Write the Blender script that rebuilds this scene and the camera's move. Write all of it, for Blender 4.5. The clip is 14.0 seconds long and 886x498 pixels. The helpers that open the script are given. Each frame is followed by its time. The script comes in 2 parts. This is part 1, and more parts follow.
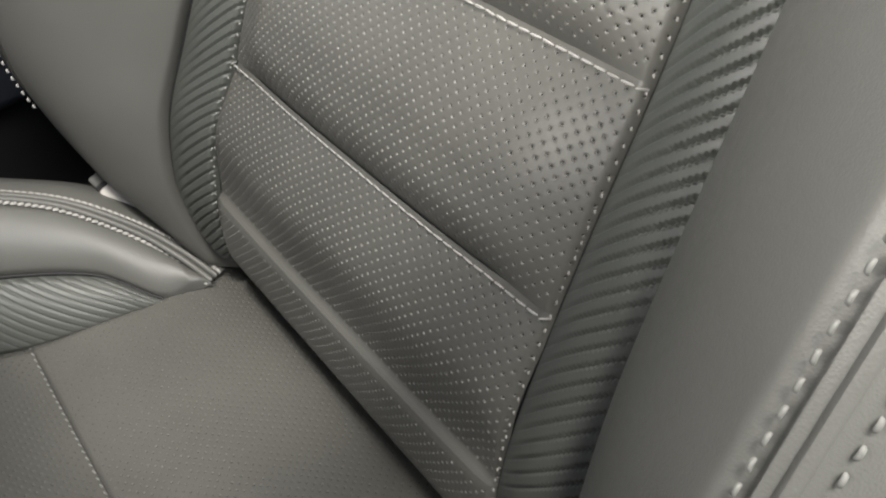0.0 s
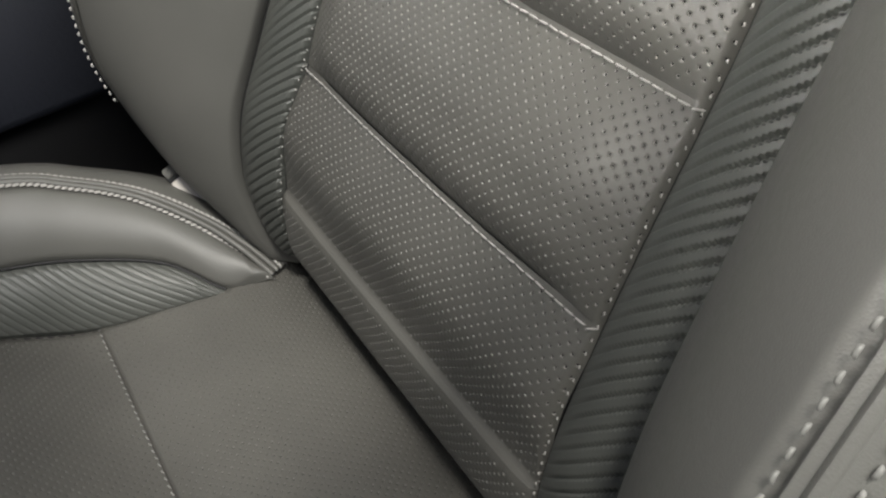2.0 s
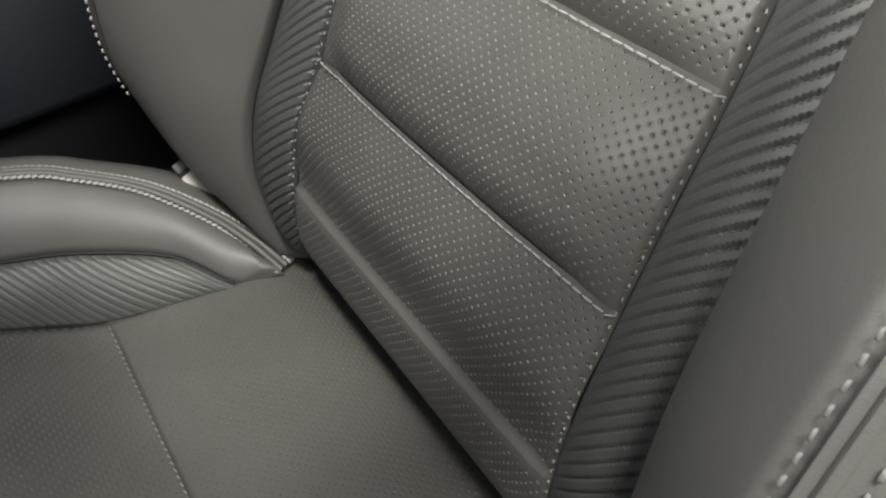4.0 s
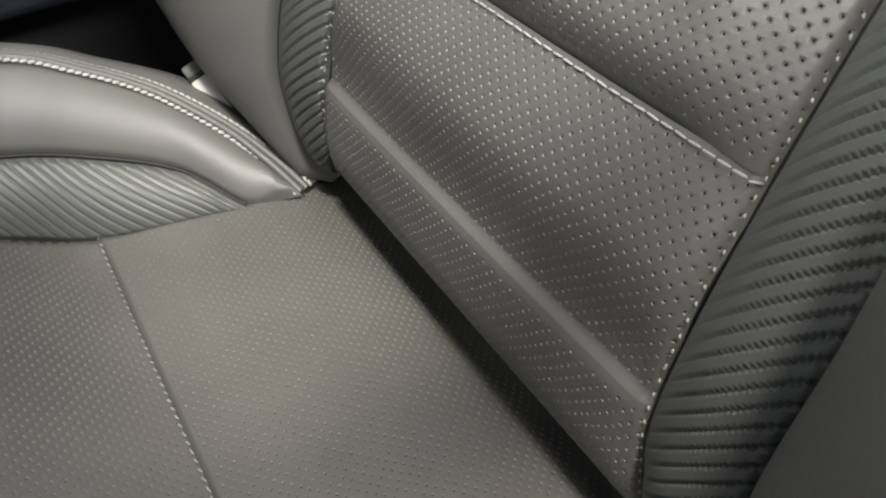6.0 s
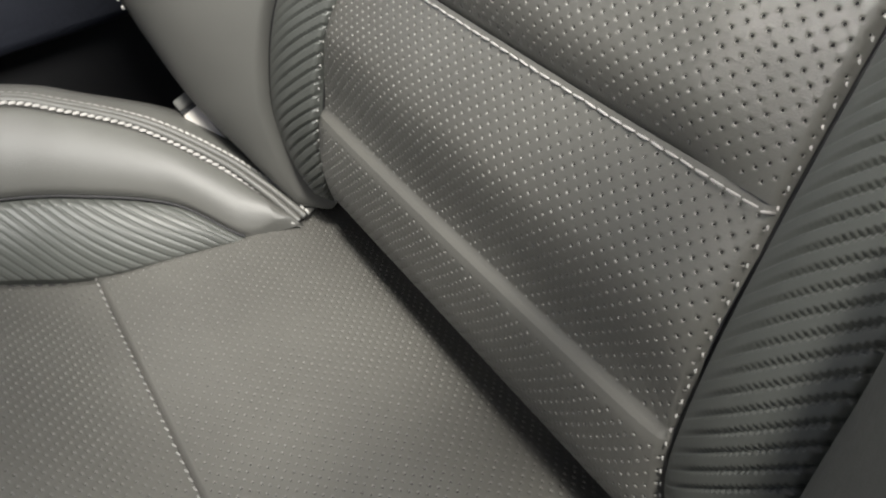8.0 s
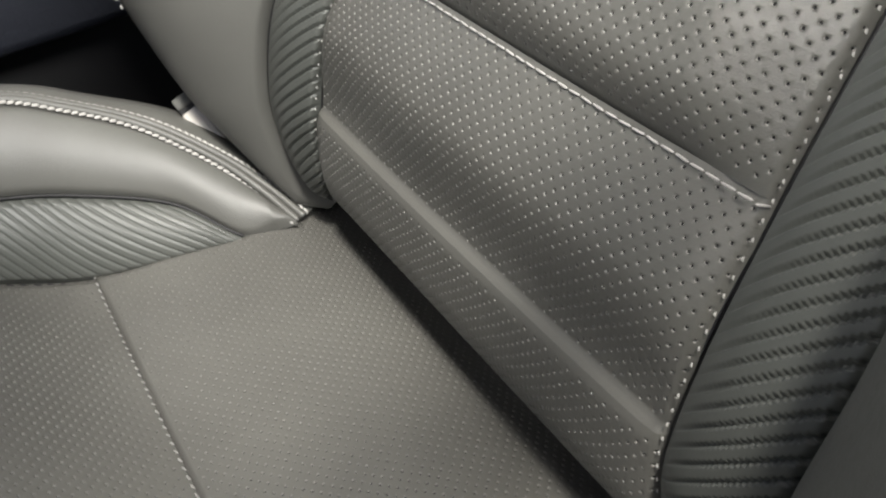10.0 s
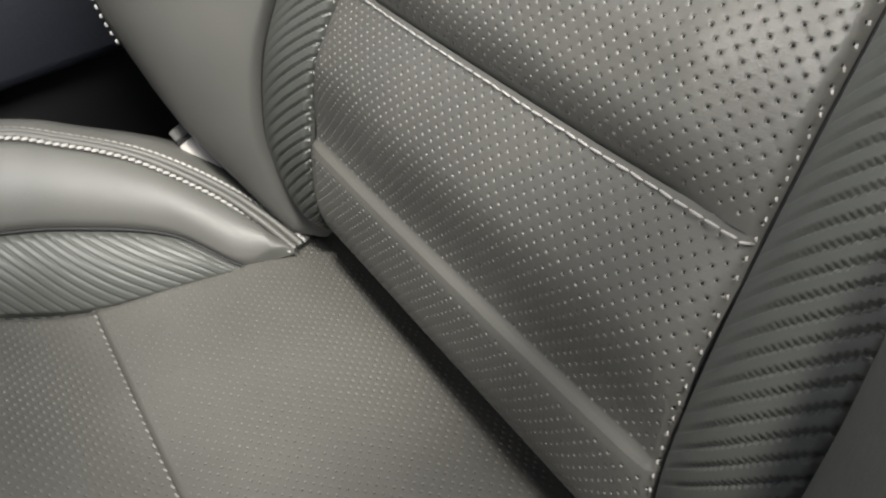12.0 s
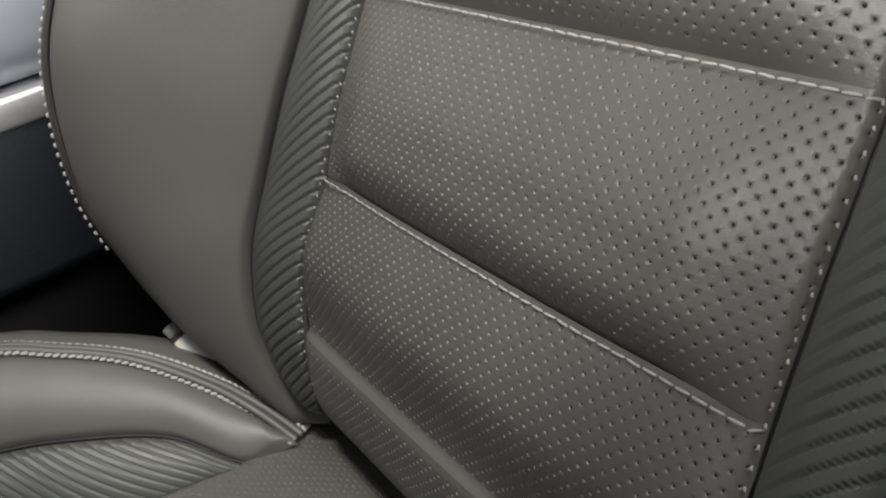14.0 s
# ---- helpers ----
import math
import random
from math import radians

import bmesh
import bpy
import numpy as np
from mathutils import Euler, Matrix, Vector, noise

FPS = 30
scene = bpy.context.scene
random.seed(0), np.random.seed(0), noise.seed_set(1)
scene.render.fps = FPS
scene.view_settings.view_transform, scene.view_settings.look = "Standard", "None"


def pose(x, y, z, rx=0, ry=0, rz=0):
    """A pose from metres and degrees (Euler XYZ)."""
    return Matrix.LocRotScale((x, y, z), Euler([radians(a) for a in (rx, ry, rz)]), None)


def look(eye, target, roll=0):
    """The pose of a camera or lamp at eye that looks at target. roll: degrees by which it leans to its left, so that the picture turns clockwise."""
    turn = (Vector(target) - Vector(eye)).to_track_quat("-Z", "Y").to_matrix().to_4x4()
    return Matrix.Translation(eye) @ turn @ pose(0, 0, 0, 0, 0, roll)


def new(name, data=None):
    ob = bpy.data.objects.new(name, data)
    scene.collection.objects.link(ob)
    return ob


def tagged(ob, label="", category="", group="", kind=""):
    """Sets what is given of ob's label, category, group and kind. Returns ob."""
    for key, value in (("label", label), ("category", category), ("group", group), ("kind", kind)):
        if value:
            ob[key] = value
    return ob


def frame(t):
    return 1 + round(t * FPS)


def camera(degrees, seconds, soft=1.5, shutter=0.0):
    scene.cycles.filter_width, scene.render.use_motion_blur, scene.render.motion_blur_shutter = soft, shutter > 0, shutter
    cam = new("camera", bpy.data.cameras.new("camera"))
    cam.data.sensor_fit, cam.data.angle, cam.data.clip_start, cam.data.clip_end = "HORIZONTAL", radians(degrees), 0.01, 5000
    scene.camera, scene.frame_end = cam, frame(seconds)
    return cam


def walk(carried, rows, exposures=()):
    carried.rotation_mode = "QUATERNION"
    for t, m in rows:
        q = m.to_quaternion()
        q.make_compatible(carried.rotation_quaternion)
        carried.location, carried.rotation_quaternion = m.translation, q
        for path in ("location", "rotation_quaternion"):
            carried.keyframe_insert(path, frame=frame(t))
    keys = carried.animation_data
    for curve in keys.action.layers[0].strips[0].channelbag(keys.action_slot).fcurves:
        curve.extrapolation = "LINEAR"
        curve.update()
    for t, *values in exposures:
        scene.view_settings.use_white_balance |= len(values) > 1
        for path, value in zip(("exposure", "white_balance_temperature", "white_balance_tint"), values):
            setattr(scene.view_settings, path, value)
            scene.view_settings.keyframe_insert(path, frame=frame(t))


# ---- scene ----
cam = camera(54.0, 14.0, soft=2.3)
PATH = [
    (0, (-0.1194, -0.3267, 0.7182), (0.5229, 0.7336, -0.4538), -8.5),
    (0.5, (-0.1228, -0.3386, 0.7285), (0.4461, 0.7745, -0.4316), -8.7),
    (1, (-0.1203, -0.3335, 0.7276), (0.4291, 0.7924, -0.4299), -9.3),
    (1.5, (-0.1203, -0.3327, 0.7285), (0.4299, 0.795, -0.4282), -9.3),
    (2, (-0.122, -0.3352, 0.7268), (0.4308, 0.7933, -0.4265), -9.1),
    (2.5, (-0.1297, -0.3378, 0.7268), (0.4333, 0.7924, -0.4197), -8.4),
    (3, (-0.1348, -0.3378, 0.725), (0.4359, 0.7967, -0.4137), -8.1),
    (5.3, (-0.1365, -0.3327, 0.7046), (0.4222, 0.8061, -0.4359), -8.2),
    (5.5, (-0.1501, -0.3284, 0.6739), (0.4401, 0.8035, -0.4581), -5.4),
    (6, (-0.1595, -0.2934, 0.6235), (0.4299, 0.847, -0.5007), -4.7),
    (6.5, (-0.1535, -0.284, 0.6261), (0.435, 0.8521, -0.5024), -5.4),
    (7, (-0.1527, -0.2815, 0.6278), (0.4384, 0.8607, -0.493), -6.6),
    (7.5, (-0.1527, -0.2815, 0.6287), (0.4384, 0.859, -0.4947), -7.1),
    (8, (-0.1518, -0.2798, 0.6278), (0.4384, 0.8649, -0.4896), -7.3),
    (10.5, (-0.1518, -0.284, 0.6252), (0.4401, 0.8666, -0.4862), -7.4),
    (11, (-0.1493, -0.2849, 0.6252), (0.435, 0.8675, -0.4888), -7.8),
    (11.5, (-0.145, -0.2849, 0.627), (0.4308, 0.8692, -0.4896), -8.4),
    (12, (-0.1399, -0.2823, 0.6312), (0.4444, 0.8922, -0.4598), -8.8),
    (12.5, (-0.1288, -0.2789, 0.6304), (0.4888, 0.9682, -0.3557), -9.9),
    (13, (-0.1254, -0.2772, 0.6321), (0.5101, 0.9903, -0.3165), -10.9),
    (13.5, (-0.1245, -0.2721, 0.6406), (0.5519, 1.0117, -0.2568), -11.9),
    (14, (-0.1237, -0.2713, 0.6415), (0.5724, 1.027, -0.2184), -12.8),
]
EXPOSURES = [(0.0, -0.2), (1.5, -0.48), (5.5, -0.55), (6.0, 0.15), (6.4, 0.55), (7.5, 0.25), (11.9, 0.25), (12.5, -0.45), (13.5, -0.8), (14.0, -0.72)]
walk(cam, [(t, look(eye, target, roll)) for t, eye, target, roll in PATH], EXPOSURES)

# ---- light: sun and sky, with added area lamps at the car's openings ----
world = bpy.data.worlds.new("sky")
scene.world = world
world.use_nodes = True
wn = world.node_tree.nodes
sky = wn.new("ShaderNodeTexSky")
sky.sky_type = "NISHITA"
sky.sun_disc = False
sky.sun_elevation = radians(69)
sky.sun_rotation = radians(198)
sky.dust_density = 4.0
sky.ozone_density = 0.6
world.node_tree.links.new(sky.outputs[0], wn["Background"].inputs[0])
wn["Background"].inputs[1].default_value = 0.06
sun = new("sun", bpy.data.lights.new("sun", "SUN"))
sun.data.energy = 4.2
sun.data.angle = radians(6)
sun.data.color = (1.0, 0.965, 0.90)
sun.matrix_world = look((-0.12, -0.36, 0.93), (0, 0, 0))


def opening_light(name, eye, target, width, height, energy, color, spread=180):
    """An added area lamp, standing in for daylight in an opening of the car."""
    lamp = new(name, bpy.data.lights.new(name, "AREA"))
    lamp.data.shape = "RECTANGLE"
    lamp.data.size, lamp.data.size_y = width, height
    lamp.data.energy, lamp.data.color = energy, color
    lamp.data.spread = radians(spread)
    lamp.matrix_world = look(eye, target)


# None of these sources is in view; they are placed for the light on the seat.
opening_light("door_light", (0.10, -0.60, 1.12), (0.04, 0.12, 0.40), 0.60, 0.25, 15.0, (1.0, 0.985, 0.95))
# Added lamp with a narrow spread, to brighten the upper backrest alone.
opening_light("upper_back_fill", (-0.66, 0.02, 1.12), (0.20, 0.0, 0.82), 0.9, 0.25, 5.8, (1.0, 0.965, 0.91), 48)
opening_light("far_window_light", (-0.15, 1.22, 1.04), (-0.10, 0.0, 0.45), 1.1, 0.32, 2.6, (0.94, 0.98, 1.0))


# ---- materials ----
def nodes_of(name):
    m = bpy.data.materials.new(name)
    m.use_nodes = True
    return m, m.node_tree.nodes, m.node_tree.links, m.node_tree.nodes["Principled BSDF"]


def leather(name, dark, light, rough=0.45, grain=1500.0, relief=0.25, sheen=0.0):
    """Coated leather: blotchy colour, pebbled grain, uneven gloss."""
    m, n, l, b = nodes_of(name)
    tc = n.new("ShaderNodeTexCoord")
    big = n.new("ShaderNodeTexNoise")
    big.inputs["Scale"].default_value = 14.0
    big.inputs["Detail"].default_value = 6.0
    l.new(tc.outputs["Object"], big.inputs["Vector"])
    ramp = n.new("ShaderNodeValToRGB")
    ramp.color_ramp.elements[0].position, ramp.color_ramp.elements[1].position = 0.3, 0.7
    ramp.color_ramp.elements[0].color = (*dark, 1)
    ramp.color_ramp.elements[1].color = (*light, 1)
    l.new(big.outputs["Fac"], ramp.inputs["Fac"])
    l.new(ramp.outputs["Color"], b.inputs["Base Color"])
    fine = n.new("ShaderNodeTexNoise")
    fine.inputs["Scale"].default_value = 380.0
    fine.inputs["Detail"].default_value = 3.0
    l.new(tc.outputs["Object"], fine.inputs["Vector"])
    gloss = n.new("ShaderNodeMapRange")
    gloss.inputs["To Min"].default_value, gloss.inputs["To Max"].default_value = rough - 0.06, rough + 0.08
    l.new(fine.outputs["Fac"], gloss.inputs["Value"])
    l.new(gloss.outputs["Result"], b.inputs["Roughness"])
    cells = n.new("ShaderNodeTexVoronoi")
    cells.inputs["Scale"].default_value = grain
    l.new(tc.outputs["Object"], cells.inputs["Vector"])
    mix = n.new("ShaderNodeMath")
    mix.operation = "MULTIPLY_ADD"
    l.new(fine.outputs["Fac"], mix.inputs[0])
    mix.inputs[1].default_value = 0.8
    l.new(cells.outputs["Distance"], mix.inputs[2])
    bump = n.new("ShaderNodeBump")
    bump.inputs["Strength"].default_value = relief
    bump.inputs["Distance"].default_value = 0.0003
    l.new(mix.outputs[0], bump.inputs["Height"])
    l.new(bump.outputs["Normal"], b.inputs["Normal"])
    b.inputs["Specular IOR Level"].default_value = 0.5
    return m


def plain(name, color, rough=0.5, metal=0.0, scale=60.0, vary=0.15, relief=0.1):
    """A moulded or painted surface with slight unevenness."""
    m, n, l, b = nodes_of(name)
    tc = n.new("ShaderNodeTexCoord")
    tex = n.new("ShaderNodeTexNoise")
    tex.inputs["Scale"].default_value = scale
    tex.inputs["Detail"].default_value = 8.0
    l.new(tc.outputs["Object"], tex.inputs["Vector"])
    ramp = n.new("ShaderNodeValToRGB")
    ramp.color_ramp.elements[0].color = (*[c * (1 - vary) for c in color], 1)
    ramp.color_ramp.elements[1].color = (*[min(1, c * (1 + vary)) for c in color], 1)
    l.new(tex.outputs["Fac"], ramp.inputs["Fac"])
    l.new(ramp.outputs["Color"], b.inputs["Base Color"])
    b.inputs["Roughness"].default_value = rough
    b.inputs["Metallic"].default_value = metal
    bump = n.new("ShaderNodeBump")
    bump.inputs["Strength"].default_value = relief
    bump.inputs["Distance"].default_value = 0.001
    l.new(tex.outputs["Fac"], bump.inputs["Height"])
    l.new(bump.outputs["Normal"], b.inputs["Normal"])
    return m


INSERT = leather("perforated_leather", (0.094, 0.092, 0.083), (0.110, 0.108, 0.097), 0.36)
SMOOTH = leather("smooth_leather", (0.094, 0.094, 0.086), (0.108, 0.107, 0.098), 0.42)
CARBON = leather("embossed_leather", (0.070, 0.074, 0.067), (0.084, 0.088, 0.080), 0.42, relief=0.1)
FOAM = plain("black_foam", (0.012, 0.012, 0.012), 0.9)
RAW_EDGE = plain("raw_leather_edge", (0.22, 0.215, 0.20), 0.8, scale=900.0)
# Raw edge in a dimmer copy: the rear cushion's holes glint less.
DIM_EDGE = plain("dim_leather_edge", (0.15, 0.145, 0.135), 0.8, scale=900.0)
THREAD = plain("grey_thread", (0.40, 0.39, 0.37), 0.6, scale=900.0)
# Thread darkened for the shaded near bolster; also the buckle's dull grey end.
SHADED_DULL_GREY = plain("shaded_dull_grey", (0.13, 0.13, 0.12), 0.7, scale=900.0)
DARK_PLASTIC = plain("dark_grained_plastic", (0.013, 0.015, 0.022), 0.55, scale=350.0, relief=0.5)
BLACK_PLASTIC = plain("black_plastic", (0.010, 0.010, 0.011), 0.6)
ALUMINIUM = plain("brushed_aluminium", (0.80, 0.80, 0.80), 0.55, 1.0, scale=200.0)
PALE_PLASTIC = plain("pale_grey_plastic", (0.62, 0.59, 0.54), 0.45)
# The lid's likely sky reflection is put into its pale blue colour.
LID_SHEEN = plain("lid_sky_sheen", (0.42, 0.44, 0.50), 0.35, scale=20.0)
CARPET = plain("black_carpet", (0.015, 0.015, 0.017), 0.95, scale=500.0, relief=1.0)
HEADLINER = plain("grey_headliner", (0.40, 0.39, 0.37), 0.9, scale=700.0, relief=0.4)
TRIM = plain("dark_interior_trim", (0.05, 0.05, 0.055), 0.6, scale=300.0)
PAVING = plain("grey_paving", (0.22, 0.21, 0.20), 0.85, scale=3.0)

# ---- geometry helpers ----
SIZE = 0.853


def chain(points):
    """A smooth curve through points, for t from 0 to 1 (arrays allowed)."""
    p = np.array(points, float) * SIZE
    p = np.vstack([2 * p[0] - p[1], p, 2 * p[-1] - p[-2]])
    count = len(points) - 1

    def at(t):
        t = np.clip(np.asarray(t, float), 0, 1) * count
        k = np.minimum(t.astype(int), count - 1)
        f = (t - k)[..., None]
        a, b, c, d = p[k], p[k + 1], p[k + 2], p[k + 3]
        return 0.5 * (2 * b + (c - a) * f + (2 * a - 5 * b + 4 * c - d) * f**2 + (3 * b - a - 3 * c + d) * f**3)

    return at


def unit(v):
    return v / np.maximum(np.linalg.norm(v, axis=-1, keepdims=True), 1e-12)


def normals(p, toward):
    """Normals of a grid of points, on the side of the direction given."""
    n = unit(np.cross(np.gradient(p, axis=0), np.gradient(p, axis=1)))
    return n if (n @ np.array(toward)).mean() > 0 else -n


def mesh_of(name, verts, faces, mats, slots=None):
    me = bpy.data.meshes.new(name)
    me.from_pydata(verts.tolist() if isinstance(verts, np.ndarray) else verts, [], faces)
    for m in mats:
        me.materials.append(m)
    me.polygons.foreach_set("use_smooth", [True] * len(me.polygons))
    if slots is not None:
        me.polygons.foreach_set("material_index", slots)
    me.update()
    return me


def part(name, me, parent, label=""):
    ob = new(name, me)
    ob.parent = parent
    return tagged(ob, label) if label else ob


def oriented(p, toward):
    """Flip the grid's first axis if its faces would look away from the direction given."""
    n = np.cross(np.gradient(p, axis=0), np.gradient(p, axis=1))
    return p if (n @ np.array(toward)).mean() > 0 else p[::-1]


def sheet(name, p, mat, toward):
    p = oriented(p, toward)
    a, b = p.shape[:2]
    idx = np.arange(a * b).reshape(a, b)
    f = np.stack([idx[:-1, :-1], idx[1:, :-1], idx[1:, 1:], idx[:-1, 1:]], -1).reshape(-1, 4)
    return mesh_of(name, p.reshape(-1, 3), f.tolist(), [mat])


def perforated(name, surface, nu, nv, radius, mats, toward, margin=1):
    """A sheet of nu by nv cells; every second cell, chequerwise, is pierced by a round hole with a rolled rim."""
    u, v = np.meshgrid(np.linspace(0, 1, 2 * nu + 1), np.linspace(0, 1, 2 * nv + 1), indexing="ij")
    p = oriented(surface(u, v), toward)
    nor = normals(p, toward)
    idx = np.arange(p.shape[0] * p.shape[1]).reshape(p.shape[:2])
    i, j = np.meshgrid(np.arange(nu), np.arange(nv), indexing="ij")
    hole = ((i + j) % 2 == 0) & (j >= margin) & (j < nv - margin)
    faces, slots = [], []
    full = np.argwhere(~hole)
    for di in (0, 1):
        for dj in (0, 1):
            a, b = 2 * full[:, 0] + di, 2 * full[:, 1] + dj
            faces += np.stack([idx[a, b], idx[a + 1, b], idx[a + 1, b + 1], idx[a, b + 1]], -1).tolist()
    slots += [0] * len(faces)
    h = np.argwhere(hole)
    a, b = 2 * h[:, 0] + 1, 2 * h[:, 1] + 1
    c, n = p[a, b], nor[a, b]
    e1 = unit(p[a + 1, b] - p[a - 1, b])
    e2 = np.cross(n, e1)
    around = [(1, 0), (1, 1), (0, 1), (-1, 1), (-1, 0), (-1, -1), (0, -1), (1, -1)]
    rim = [idx[a + x, b + y] for x, y in around]
    verts, base = [p.reshape(-1, 3)], p.shape[0] * p.shape[1]
    rings = [rim]
    wobble = np.random.default_rng(3).normal(1.0, 0.06, len(h))[:, None]
    for size, depth in ((1.16, 0.0), (0.97, 0.00016), (0.80, 0.0008)):
        ring = []
        for k in range(8):
            w = k * math.pi / 4
            verts.append(c + radius * size * wobble * (math.cos(w) * e1 + math.sin(w) * e2) - depth * n)
            ring.append(base + np.arange(len(h)))
            base += len(h)
        rings.append(ring)
    for q, (outer, inner) in enumerate(zip(rings, rings[1:])):
        for k in range(8):
            m = (k + 1) % 8
            faces += np.stack([outer[k], outer[m], inner[m], inner[k]], -1).tolist()
            slots += [2 if q == 2 else 0] * len(h)
    faces += np.stack(rings[-1], -1).tolist()
    slots += [1] * len(h)
    return mesh_of(name, np.vstack(verts), faces, mats, slots)


def bead(name, path, radius, mat, sides=10):
    """A round cord along a line of points."""
    t = unit(np.gradient(path, axis=0))
    e1 = unit(np.cross(t, (0.3, 0.9, 0.2)))
    e2 = np.cross(t, e1)
    w = np.linspace(0, 2 * math.pi, sides + 1)[None, :, None]
    p = path[:, None] + radius * (np.cos(w) * e1[:, None] + np.sin(w) * e2[:, None])
    return sheet(name, p, mat, (1, 0, 0))


def capsule(name, length, radius, mat):
    """One stitch of thread, lying along x, plump in the middle and pinched at both ends."""
    x = np.array([-0.5, -0.46, -0.36, -0.15, 0.15, 0.36, 0.46, 0.5]) * length
    r = np.array([0.05, 0.55, 0.9, 1.0, 1.0, 0.9, 0.55, 0.05]) * radius
    z = np.array([-0.6, -0.3, 0.1, 0.3, 0.3, 0.1, -0.3, -0.6]) * radius
    w = np.linspace(0, 2 * math.pi, 7)
    p = np.stack([np.broadcast_to(x[:, None], (8, 7)), r[:, None] * np.cos(w), r[:, None] * np.sin(w) + z[:, None]], -1)
    return sheet(name, p, mat, (0, 0, 1))


def along(path, step, first=0.5):
    """Evenly spaced places and directions along a line of points."""
    d = np.r_[0, np.cumsum(np.linalg.norm(np.diff(path, axis=0), axis=1))]
    s = np.arange(first * step, d[-1], step)
    place = np.stack([np.interp(s, d, path[:, k]) for k in range(3)], -1)
    ahead = unit(np.stack([np.interp(s + 0.001, d, path[:, k]) - np.interp(s - 0.001, d, path[:, k]) for k in range(3)], -1))
    return place, ahead


def stitched(path, out, me, step, parent, skew=0.0, limit=1000):
    """Single stitches set along a seam; out: the direction in which the seam's surface looks, skew: their slant in degrees."""
    rng = random.Random(len(path))
    for c, a in list(zip(*along(path, step)))[:limit]:
        ax = Vector(a)
        up = Vector(out)
        side = up.cross(ax).normalized()
        up = ax.cross(side).normalized()
        turn = Matrix((ax, side, up)).transposed().to_4x4()
        ob = part("stitch", me, parent)
        ob.matrix_local = Matrix.Translation(c) @ turn @ pose(0, 0, 0, 0, 0, skew + rng.uniform(-5, 5))


def rounded_box(name, size, bevel, mat, segments=3):
    bm = bmesh.new()
    bmesh.ops.create_cube(bm, size=1.0)
    for v in bm.verts:
        v.co = Vector((v.co.x * size[0], v.co.y * size[1], v.co.z * size[2]))
    bmesh.ops.bevel(bm, geom=bm.edges[:], offset=bevel, segments=segments, profile=0.5, affect="EDGES")
    me = bpy.data.meshes.new(name)
    bm.to_mesh(me)
    bm.free()
    me.materials.append(mat)
    me.polygons.foreach_set("use_smooth", [True] * len(me.polygons))
    return me


def smooth(a, b, x):
    t = np.clip((x - a) / (b - a), 0, 1)
    return t * t * (3 - 2 * t)


# ---- the car round the seat, unseen; wall tops and roof shape the light ----
def slab(name, lo, hi, mat, label, category):
    size = [b - a for a, b in zip(lo, hi)]
    ob = new(name, rounded_box(name, size, min(0.01, min(size) * 0.3), mat, 2))
    ob.location = [(a + b) / 2 for a, b in zip(lo, hi)]
    return tagged(ob, label, category, kind="structure")


ground = slab("ground", (-60, -60, -0.45), (60, 60, -0.35), PAVING, "grey paved ground outside the car", "ground")
floor = slab("floor", (-1.3, -0.48, -0.06), (1.0, 1.25, 0.0), CARPET, "black carpeted car floor", "floor")
def sun_shaping_roof():
    """An unseen headliner, one mesh round an opening that lets sun onto the seat."""
    bm = bmesh.new()
    # the front edge is put where it keeps the sun off the fore cushion
    for lo, hi in (((0.80, -0.45), (1.0, 1.25)), ((-0.62, -0.45), (-0.30, 1.25)), ((-0.30, 0.60), (0.80, 1.25)), ((-0.30, -0.45), (0.80, -0.40))):
        made = bmesh.ops.create_cube(bm, size=1.0)["verts"]
        for v in made:
            v.co = Vector((lo[0] + (v.co.x + 0.5) * (hi[0] - lo[0]), lo[1] + (v.co.y + 0.5) * (hi[1] - lo[1]), 1.24 + v.co.z * 0.05))
    me = bpy.data.meshes.new("ceiling")
    bm.to_mesh(me)
    bm.free()
    me.materials.append(HEADLINER)
    return me


ceiling = tagged(new("ceiling", sun_shaping_roof()), "unseen pale grey headliner, its opening placed to shape the sunlight", "ceiling", kind="structure")
wall_near = slab("wall_near", (-1.3, -0.54, 0.10), (1.06, -0.48, 0.52), TRIM, "dark trim of the near door below its window", "wall")
wall_rear = slab("wall_rear", (1.0, -0.48, -0.06), (1.06, 1.25, 1.265), TRIM, "dark rear bulkhead of the car", "wall")
wall_far = slab("wall_far", (-1.3, 1.25, -0.06), (1.06, 1.31, 0.86), TRIM, "dark trim of the opposite door below its window", "wall")
wall_front = slab("wall_front", (-1.36, -0.48, -0.06), (-0.92, 1.25, 0.68), TRIM, "dark bulkhead below the windscreen", "wall")
sill = slab("door_sill", (-1.3, -0.56, -0.10), (1.06, -0.48, 0.10), TRIM, "dark painted door sill", "sill")

# ---- the seat ----
seat = tagged(new("car_seat"), "dark grey leather bucket seat with perforated centre and carbon-look strips", "car seat")
FRONT = (-0.8, 0.0, 0.5)

# seams of one half of the backrest, from the bottom up: insert edge, strip edge, piping on the bolster's crest
EDGE = [(0.009, 0.206, 0.312), (-0.003, 0.180, 0.352), (-0.005, 0.175, 0.390), (-0.002, 0.172, 0.42), (0.014, 0.172, 0.47), (0.042, 0.170, 0.52),
        (0.070, 0.170, 0.57), (0.100, 0.170, 0.62), (0.127, 0.170, 0.67), (0.170, 0.170, 0.76), (0.21, 0.165, 0.87)]
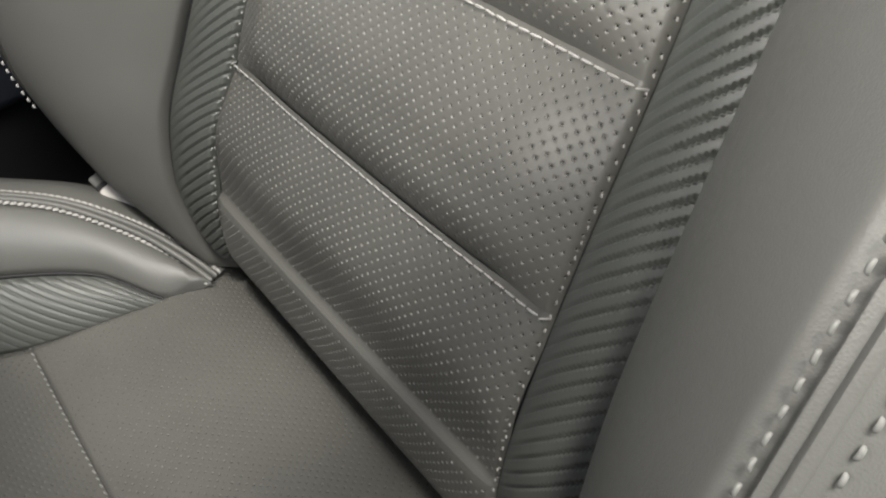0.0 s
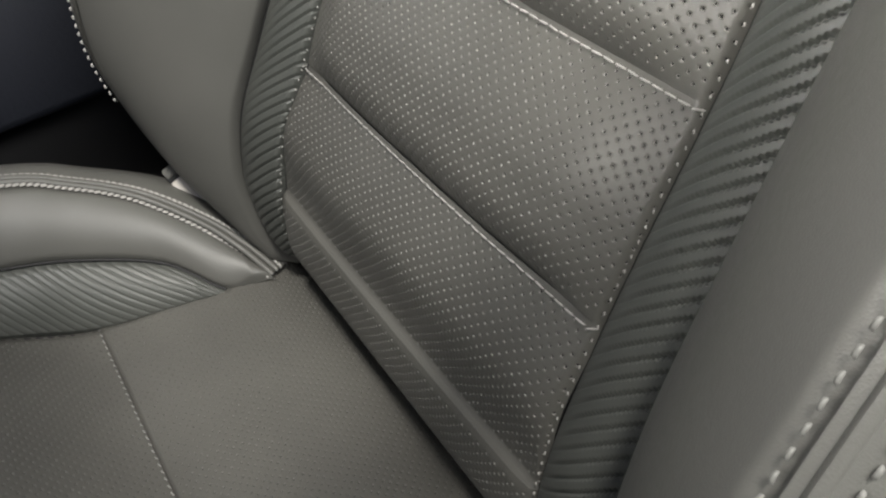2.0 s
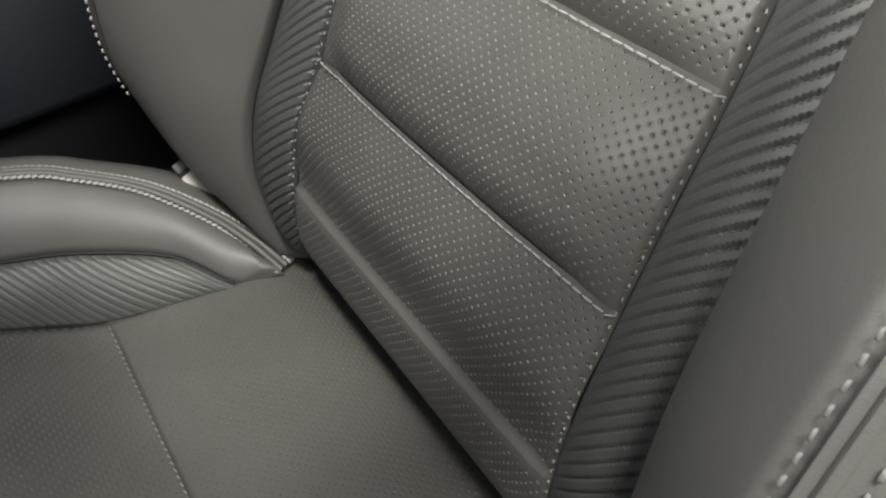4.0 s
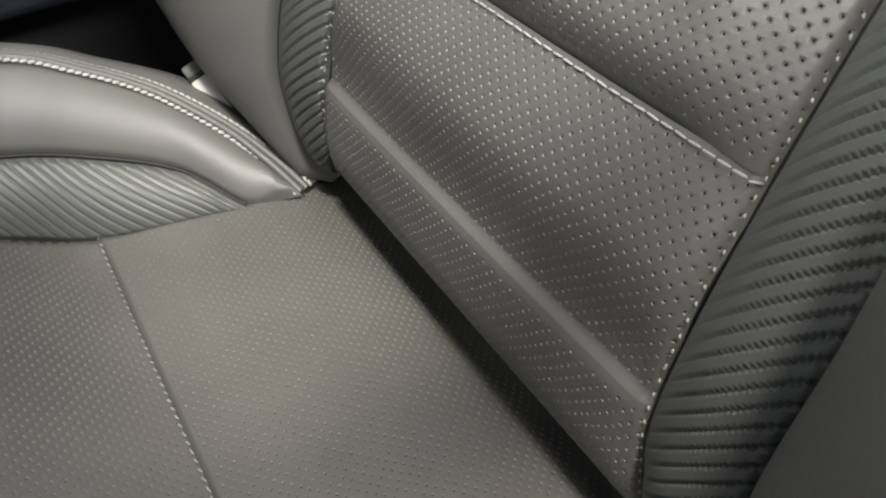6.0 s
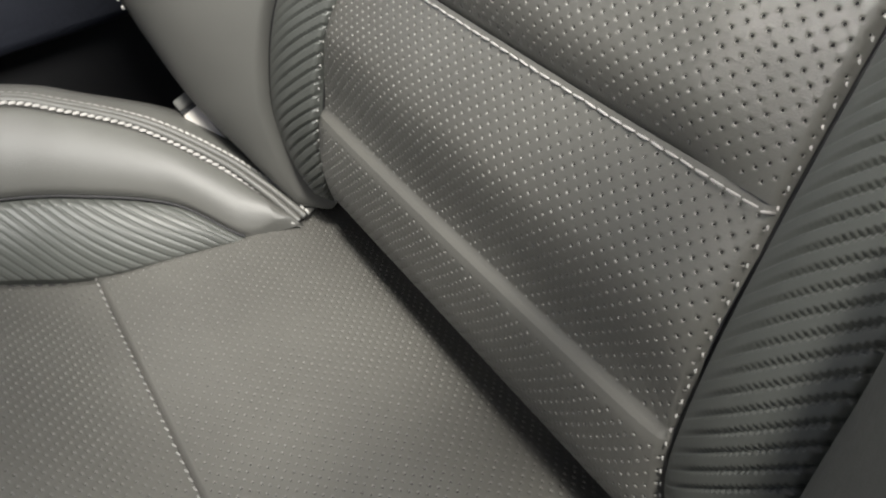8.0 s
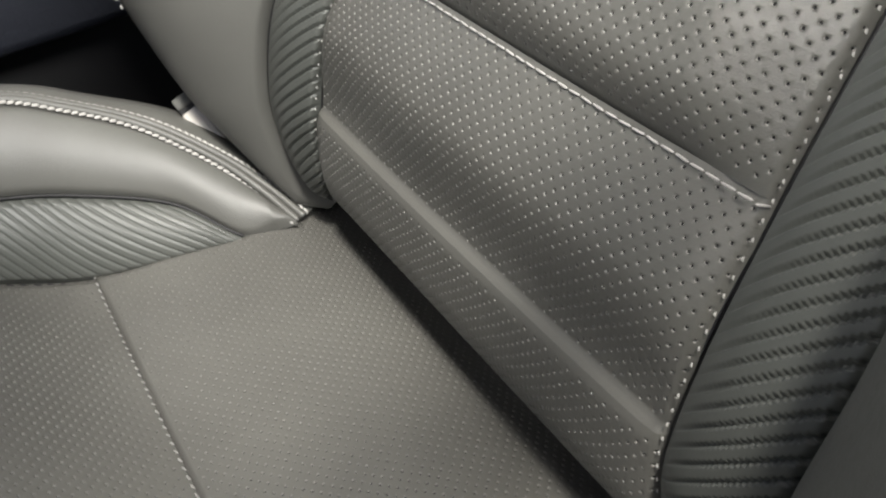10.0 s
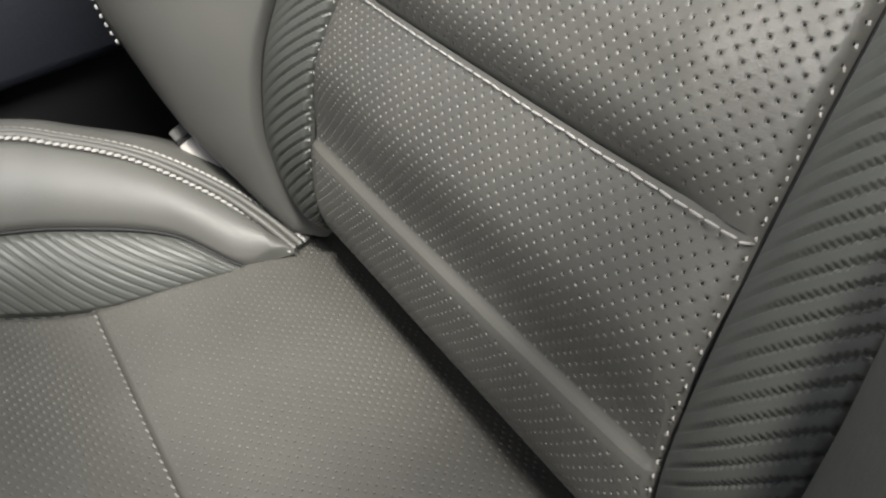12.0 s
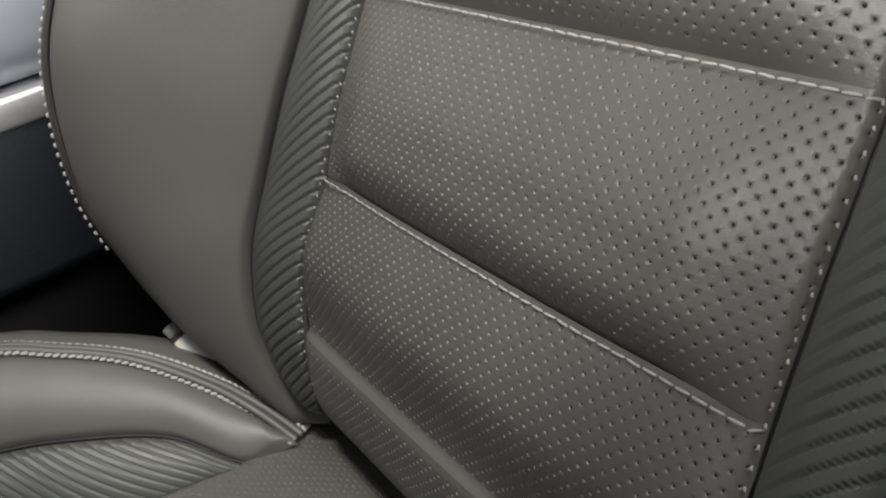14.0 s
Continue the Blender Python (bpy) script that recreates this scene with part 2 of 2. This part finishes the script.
STRIP = [(0.008, 0.209, 0.311), (-0.010, 0.224, 0.345), (-0.016, 0.233, 0.380), (-0.014, 0.236, 0.415), (0.000, 0.236, 0.465), (0.027, 0.235, 0.513),
         (0.054, 0.231, 0.561), (0.086, 0.226, 0.612), (0.116, 0.223, 0.665), (0.158, 0.222, 0.755), (0.20, 0.228, 0.86)]
PIPING = [(0.013, 0.217, 0.304), (0.008, 0.246, 0.312), (-0.018, 0.292, 0.335), (-0.056, 0.321, 0.394), (-0.080, 0.329, 0.477), (-0.083, 0.33, 0.54),
          (-0.068, 0.33, 0.612), (-0.036, 0.33, 0.670), (0.002, 0.33, 0.73), (0.060, 0.33, 0.81), (0.12, 0.315, 0.89)]
edge, strip, crest = chain(EDGE), chain(STRIP), chain(PIPING)


def mirrored(p, side):
    return p * np.array([1, side, 1])


# the insert: profile in the middle plane, with the arc length of the panels' seams
prof_t = np.linspace(0, 1, 1200)
prof = edge(prof_t)
arc = np.r_[0, np.cumsum(np.linalg.norm(np.diff(prof[:, [0, 2]], axis=0), axis=1))]


def arc_at(z):
    return np.interp(z * SIZE, prof[:, 2], arc)


def insert_surface(s0, s1, puff, ease=0.045, arch_of=lambda v: 0.0075, drop=0.0062, least=0.12):
    """A padded panel between two cross seams; puff: its swelling over the way up."""
    def at(u, v):
        s = s0 + (s1 - s0) * v
        x, y, z = (np.interp(s, arc, prof[:, k]) for k in range(3))
        w = 2 * u - 1
        p = np.stack([x, w * y, z], -1)
        dx, dz = np.gradient(prof[:, 0], arc), np.gradient(prof[:, 2], arc)
        n = np.stack([-np.interp(s, arc, dz), 0 * s, np.interp(s, arc, dx)], -1)
        rim = y * (1 - np.abs(w))
        side = drop * (1 - smooth(0, 0.0042, rim)) ** 2
        keep = smooth(0, ease, rim)
        crown = arch_of(v) * (1 - np.abs(w) ** 3)
        return p + n * (puff(v) * (least + (1 - least) * keep) - side + crown)[..., None]
    return at


def pillow(amount, low, high):
    """Swelling that rolls in to the lower seam, up to low, and falls off evenly from high to the upper seam."""
    return lambda v: amount * (1 - (1 - np.clip(v / low, 0, 1)) ** 2.2) - 0.0035 - amount * np.clip((v - high) / (1 - high), 0, 1) ** 1.5


CELL_U, CELL_V, HOLE = 0.00363, 0.0033, 0.00076
ACROSS = 2 * int(round(0.17 * SIZE / CELL_U))
levels = [0.312, 0.42, 0.524, 0.627, 0.73, 0.85]


def roll_swell(v):
    """The lumbar roll: out of the gap over the cushion, full in the middle, rounding in to the ridge along its upper seam."""
    full = 0.0125 * np.sin(0.5 * math.pi * np.clip(v / 0.62, 0, 1)) - 0.006 - 0.0030 * smooth(0.55, 0.95, v)
    return full - 0.0016 * np.clip((v - 0.93) / 0.07, 0, 1) ** 2


def hollow_swell(v):
    """The panel over the roll: it drops in behind the roll's ridge, then rises to its full padding."""
    return 0.0020 - 0.0046 * smooth(0.0, 0.034, v) + 0.0086 * smooth(0.05, 0.55, v) - 0.0085 * np.clip((v - 0.52) / 0.48, 0, 1) ** 1.5


swell = [roll_swell, hollow_swell] + [pillow(0.0115, 0.26, 0.42)] * 3
crowns = [lambda v: 0.0015 * smooth(0.3, 1.0, v), lambda v: 0.0015 + 0.006 * smooth(0.0, 1.0, v)] + [lambda v: 0.0075] * 3
titles = ["lumbar_roll", "insert_panel", "insert_panel", "insert_panel", "upper_panel"]
seam_thread = capsule("thread", 0.0063, 0.00052, THREAD)
for k, title in enumerate(titles):
    s0, s1 = arc_at(levels[k]), arc_at(levels[k + 1])
    if k == 0:
        s0 = 0.0
    surface = insert_surface(s0, s1, swell[k], 0.045 if k > 1 else 0.014, crowns[k], *(() if k > 1 else (0.004, 0.5)))
    rows = int(round((s1 - s0) / CELL_V))
    panel = part(title, perforated(title, surface, ACROSS, rows, HOLE, [INSERT, FOAM, RAW_EDGE], FRONT), seat, "grey perforated leather panel" if k else "padded perforated leather roll")
    if k in (2, 3):
        line = surface(np.linspace(0.004, 0.996, 200), np.zeros(200)) + np.array([-0.0033, 0, -0.0008])
        stitched(line[::-1], (-0.8, 0, 0.6), seam_thread, 0.0070, panel)


def weave(a, b, slope, height, teeth):
    """Relief of flat diagonal ribs with stepped edges, parted by narrow grooves; a, b: metres along and across the strip."""
    run = (b - slope * a) / math.hypot(1, slope)
    step = smooth(0.30, 0.70, 2 * np.abs((run / 0.0028) % 1 - 0.5))
    wave = ((a + slope * b) / 0.0086 + teeth * step) % 1
    return height * smooth(0.0, 0.40, wave) * (1 - smooth(0.90, 1.0, wave))


def between(lo, hi, bulge, dip, out, nt, nw, t0=0.0, t1=1.0, ribs=0.0, power=1.0, side=1, dip_width=0.006, under=0.0, fade_in=0.007, fade_out=0.003, height=0.0018):
    """A padded sheet between two seams (curves of t)."""
    spread = np.linspace(0, 1, nw)
    t, w = np.meshgrid(np.linspace(t0, t1, nt), spread if ribs else 0.5 - 0.5 * np.cos(math.pi * spread), indexing="ij")
    a, b = mirrored(lo(t), side), mirrored(hi(t), side)
    p = a + (b - a) * w[..., None]
    n = normals(p, out)
    span = np.linalg.norm(b - a, axis=-1)
    lift = (bulge + under * (1 - smooth(0.12, 0.42, t))) * np.minimum(1, span / 0.03) * (4 * w * (1 - w)) ** power
    lift = lift - dip * ((1 - smooth(0, dip_width, w * span)) + (1 - smooth(0, dip_width, (1 - w) * span)))
    p = p + n * lift[..., None]
    if ribs:
        s = np.r_[0, np.cumsum(np.linalg.norm(np.diff(p[:, nw // 2], axis=0), axis=1))][:, None] + 0 * w
        fade = smooth(0.002, fade_in, w * span) * smooth(0, fade_out, (1 - w) * span)
        p = p + normals(p, out) * (weave(s, w * span * side, ribs, height, 0.10 * smooth(0.15, 0.75, w) if side < 0 else 0.05) * fade)[..., None]
    return p


dot_thread = capsule("thread_dot", 0.0017, 0.00042, THREAD)
pale_thread = capsule("pale_thread", 0.0032, 0.0008, THREAD)
# Shade on the near and outer rows is put into this thread's colour.
shaded_thread = capsule("shaded_thread", 0.0034, 0.0007, SHADED_DULL_GREY)
for side in (-1, 1):
    inward = (-0.7, -0.5 * side, 0.45)
    cs = part("carbon_strip", sheet("carbon_strip", between(edge, strip, 0.006, 0.008, inward, 1500, 190, t1=0.86, dip_width=0.005, ribs=1.2 if side < 0 else 0.8, side=side, fade_in=0.024 if side < 0 else 0.006, fade_out=0.003 if side < 0 else 0.035), CARBON, inward), seat, "dark leather strip embossed with carbon weave")
    line = mirrored(edge(np.linspace(0.0, 0.8, 500)), side) + np.array([-0.0012, 0.0004 * side, 0.0004])
    stitched(line, inward, dot_thread, 0.0070, cs, skew=30)
    bol = part("side_bolster", sheet("side_bolster", between(strip, crest, 0.016, 0.009, inward, 200, 60, side=side, under=0.004, power=0.8), SMOOTH, inward), seat, "smooth grey leather side bolster")
    # sunk black beads stand in for the shade in both seam grooves
    gap = mirrored(strip(np.linspace(0.01, 1, 240)), side)
    part("seam_shade", bead("seam_shade", gap + np.array([0.0015, 0.0, -0.0008]), 0.0014, BLACK_PLASTIC), seat, "thin black bead for the shade in the seam")
    gap = mirrored(edge(np.linspace(0.01, 1, 240)), side)
    part("seam_shade", bead("seam_shade", gap + np.array([0.0045, 0.0012 * side, -0.002]), 0.0022, BLACK_PLASTIC), seat, "thin black bead for the shade in the seam")
    top = mirrored(crest(np.linspace(0, 1, 240)), side)
    part("piping", bead("piping", top + np.array([0.002, 0.0065 * side, 0]), 0.0024, SMOOTH), seat)
    outer = (-0.1, side, 0.1)
    ring = [top + np.array([d[0], d[1] * side, d[2]]) * SIZE for d in ((0.0, 0.002, 0), (0.002, 0.012, 0.0), (0.012, 0.022, 0.0), (0.035, 0.03, -0.004), (0.09, 0.034, -0.01), (0.18, 0.025, -0.02))]
    ring = [np.stack([np.maximum(r[:, 0], top[:, 0]), r[:, 1], r[:, 2]], -1) for r in ring]
    part("side_panel", sheet("side_panel", np.stack(ring, 1), SMOOTH, outer), seat)
    offset = unit(np.array([-0.5, -0.8 * side, 0.2]))
    # the near row takes the shaded copy of the thread
    stitched(top[92:] + offset * (0.0012 if side < 0 else 0.0048), (-0.8, -0.3 * side, 0.4), shaded_thread if side < 0 else pale_thread, 0.0062, bol, limit=100)
    stitched(top[92:] + np.array([0.0024, 0.0128 * side, 0.0]), (-0.6, 0.7 * side, 0.3), shaded_thread, 0.0062, bol, limit=100)

# plain back of the seat
tb = np.linspace(0.02, 1, 60)
left, right = crest(tb) + np.array([0.15, 0.02, -0.017]), mirrored(crest(tb), -1) + np.array([0.15, -0.02, -0.017])
wb = np.linspace(0, 1, 20)[None, :, None]
back = left[:, None] * (1 - wb) + right[:, None] * wb + np.array([0.05, 0, 0]) * (4 * wb * (1 - wb))
part("back_shell", sheet("back_shell", back, TRIM, (1, 0, 0)), seat)
head = np.stack([np.array([c[-1] for c in (edge(tb), strip(tb), crest(tb))]), ] * 1)[0]
cap_front = np.vstack([mirrored(head, -1)[::-1], head])
cap_back = np.stack([np.full(6, back[-1, :, 0].max()), cap_front[:, 1] * 1.02, cap_front[:, 2] * 0.98], -1)
wcap = np.linspace(0, 1, 12)[None, :, None]
cap = cap_front[:, None] * (1 - wcap) + cap_back[:, None] * wcap + np.array([0, 0, 0.03]) * (4 * wcap * (1 - wcap))
part("top_panel", sheet("top_panel", cap, SMOOTH, (0, 0, 1)), seat)

# cushion: height of its middle over the way forward, and half its width
LENGTH = [(0.035, 0, 0.272), (0.008, 0, 0.292), (-0.05, 0, 0.303), (-0.12, 0, 0.305), (-0.18, 0, 0.307), (-0.25, 0, 0.327), (-0.33, 0, 0.359), (-0.42, 0, 0.378), (-0.48, 0, 0.376), (-0.515, 0, 0.340), (-0.525, 0, 0.27), (-0.52, 0, 0.20)]
middle = chain(LENGTH)
mid = middle(np.linspace(0, 1, 1500))
mid_arc = np.r_[0, np.cumsum(np.linalg.norm(np.diff(mid, axis=0), axis=1))]


def half_width(x):
    return np.interp(-x / SIZE, [-0.04, 0.0, 0.065, 0.18, 0.24, 0.34, 0.54], [0.260, 0.245, 0.232, 0.255, 0.270, 0.288, 0.298]) * SIZE


def cushion_surface(s0, s1, puff):
    def at(u, v):
        s = s0 + (s1 - s0) * v
        x, z = np.interp(s, mid_arc, mid[:, 0]), np.interp(s, mid_arc, mid[:, 2])
        hw = half_width(x)
        w = 2 * u - 1
        n = np.stack([np.interp(s, mid_arc, np.gradient(mid[:, 2], mid_arc)), 0 * s, -np.interp(s, mid_arc, np.gradient(mid[:, 0], mid_arc))], -1)
        rim = hw * (1 - np.abs(w))
        side = 0.003 * (1 - smooth(0, 0.012, rim)) ** 2
        return np.stack([x, w * hw, z], -1) + n * (puff(v) * (0.3 + 0.7 * smooth(0, 0.04, rim)) - side)[..., None]
    return at


seam_s = np.interp(0.18 * SIZE, -mid[:, 0], mid_arc)
end_s = mid_arc[-1]
rear = cushion_surface(0.0, seam_s, lambda v: 0.013 * np.sin(math.pi * np.clip(0.02 + 0.68 * v, 0, 1)) ** 1.2 * - 0.005 - 0.0065 * smooth(0.99, 1.0, v))
fore = cushion_surface(seam_s, end_s, lambda v: 0.0125 * smooth(0.0, 0.25, v) - 0.0070)
WIDE = 2 * int(round(0.25 * SIZE / CELL_U))
cushion = part("cushion_panel", perforated("cushion_panel", rear, WIDE, int(round(seam_s / CELL_V)), HOLE, [INSERT, FOAM, DIM_EDGE], (0, 0, 1)), seat, "grey perforated leather seat cushion")
part("cushion_panel", perforated("cushion_panel", fore, WIDE, int(round((end_s - seam_s) / CELL_V)), HOLE, [INSERT, FOAM, INSERT], (-0.2, 0, 1)), seat, "grey perforated leather seat cushion")
line = rear(np.linspace(0.01, 0.99, 200), np.ones(200)) + np.array([-0.0006, 0, 0.0030])
stitched(line, (-0.9, 0, 0.4), seam_thread, 0.0066, cushion, skew=25)

# cushion bolsters: insert edge, upper edge of the embossed strip, crest seam, from the rear forwards
FOOT = [(-0.020, 0.206, 0.298), (-0.040, 0.213, 0.298), (-0.066, 0.222, 0.297), (-0.100, 0.232, 0.297), (-0.180, 0.253, 0.299), (-0.240, 0.267, 0.319), (-0.34, 0.285, 0.354), (-0.45, 0.294, 0.370)]
ARCH = [(-0.022, 0.209, 0.307), (-0.042, 0.216, 0.305), (-0.067, 0.226, 0.304), (-0.105, 0.262, 0.333), (-0.165, 0.283, 0.358), (-0.22, 0.290, 0.377), (-0.33, 0.300, 0.402), (-0.45, 0.302, 0.410)]
TOP = [(-0.027, 0.214, 0.304), (-0.042, 0.248, 0.324), (-0.063, 0.273, 0.349), (-0.104, 0.305, 0.383), (-0.150, 0.320, 0.411), (-0.195, 0.327, 0.433), (-0.31, 0.334, 0.464), (-0.45, 0.335, 0.462)]
foot, arch, top_seam = chain(FOOT), chain(ARCH), chain(TOP)
# Black capsules drawn in place of the dark notches along the foot seam.
seam_notch = capsule("seam_notch", 0.0060, 0.0008, BLACK_PLASTIC)
slant_thread = capsule("slant_thread", 0.0050, 0.0011, THREAD)
for side in (-1, 1):
    inward = (0.1, -0.8 * side, 0.6)
    part("cushion_strip", sheet("cushion_strip", between(foot, arch, 0.007, 0.003, inward, 700, 90, t0=2 / 7, ribs=-1.1 * side, side=side, height=0.0008), CARBON, inward), seat, "leather strip embossed with carbon weave")
    bol = part("cushion_bolster", sheet("cushion_bolster", between(arch, top_seam, 0.007, 0.003, inward, 150, 36, side=side, power=0.8), SMOOTH, inward), seat, "smooth grey leather cushion bolster")
    stitched(mirrored(foot(np.linspace(2.2 / 7, 0.75, 200)), side) + np.array([0, -0.001 * side, 0.0012]), (0, -0.6 * side, 0.8), seam_notch, 0.0080, bol, skew=-14 * side, limit=60)
    tt = np.linspace(0, 1, 300)
    # black bead again in place of shade, over the embossed strip
    part("seam_shade", bead("seam_shade", mirrored(arch(np.linspace(2 / 7, 1, 160)), side) + np.array([0, 0.0008 * side, 0]), 0.0012, BLACK_PLASTIC), seat, "thin black bead for the shade in the seam")
    seam = mirrored(top_seam(tt), side)
    out = unit(np.cross(np.gradient(seam, axis=0), (0, 0, 1)))
    out = out * np.sign(out @ np.array([0.3, side, 0]))[:, None]
    part("seam_bead", bead("seam_bead", seam + out * 0.003 + np.array([0, 0, 0.0008]), 0.0028, SMOOTH), seat)
    part("seam_bead", bead("seam_bead", seam + out * 0.009 + np.array([0, 0, 0.0002]), 0.0028, SMOOTH), seat)
    skirt = np.stack([seam + out * d - np.array([0, 0, h]) for d, h in ((0.010, 0.001), (0.018, 0.0), (0.027, 0.001), (0.040, 0.006), (0.050, 0.022), (0.053, 0.06), (0.048, 0.16))], 1)
    part("cushion_side", sheet("cushion_side", skirt, SMOOTH, (0.2, side, 0.2)), seat)
    stitched(seam - out * 0.002 + np.array([0, 0, 0.001]), (0, -0.5 * side, 1), slant_thread, 0.0047, bol, skew=20 * side, limit=120)
    stitched(seam + out * 0.0135, (0, 0.3 * side, 1), slant_thread, 0.0047, bol, skew=-12 * side, limit=120)
part("seat_base", rounded_box("seat_base", (0.42, 0.46, 0.16), 0.02, BLACK_PLASTIC), seat).location = (-0.2, 0, 0.08)

# ---- seat belt buckle beside the seat ----
buckle = tagged(new("seat_belt_buckle"), "pale grey seat belt buckle on a black stalk", "buckle")
buckle_axis = Vector((0.25, -0.62, -0.75)).normalized()
buckle_out = Vector((-0.30, -0.80, 0.55))
buckle_side = buckle_out.cross(buckle_axis).normalized()
buckle_out = buckle_axis.cross(buckle_side).normalized()
buckle.matrix_world = Matrix.Translation((-0.0455, 0.272, 0.307)) @ Matrix((buckle_axis, buckle_side, buckle_out)).transposed().to_4x4()
part("buckle_body", rounded_box("buckle_body", (0.050, 0.0145, 0.010), 0.002, PALE_PLASTIC), buckle, "pale beige plastic body").location = (0.014, 0, 0)
part("slot", rounded_box("slot", (0.004, 0.0148, 0.009), 0.001, BLACK_PLASTIC), buckle, "narrow black gap").location = (-0.0125, 0, 0)
part("buckle_mouth", rounded_box("buckle_mouth", (0.009, 0.0142, 0.010), 0.002, SHADED_DULL_GREY), buckle, "dull grey end").location = (-0.0185, 0, 0)
stalk = part("stalk", rounded_box("stalk", (0.20, 0.012, 0.007), 0.003, BLACK_PLASTIC), buckle)
stalk.location = (0.135, 0, -0.001)

# ---- centre console beyond the seat ----
console = tagged(new("centre_console"), "dark centre console with an aluminium trim line and padded lid", "centre console")
part("side_wall", rounded_box("side_wall", (1.3, 0.22, 0.13), 0.012, DARK_PLASTIC), console).location = (-0.35, 0.52, 0.40)
part("plinth", rounded_box("plinth", (1.3, 0.16, 0.36), 0.01, BLACK_PLASTIC), console).location = (-0.35, 0.55, 0.18)
part("trim_line", rounded_box("trim_line", (1.3, 0.225, 0.024), 0.004, ALUMINIUM), console, "brushed aluminium trim line").location = (-0.35, 0.52, 0.468)
part("lid", rounded_box("lid", (0.9, 0.215, 0.10), 0.03, LID_SHEEN), console).location = (-0.15, 0.52, 0.531)
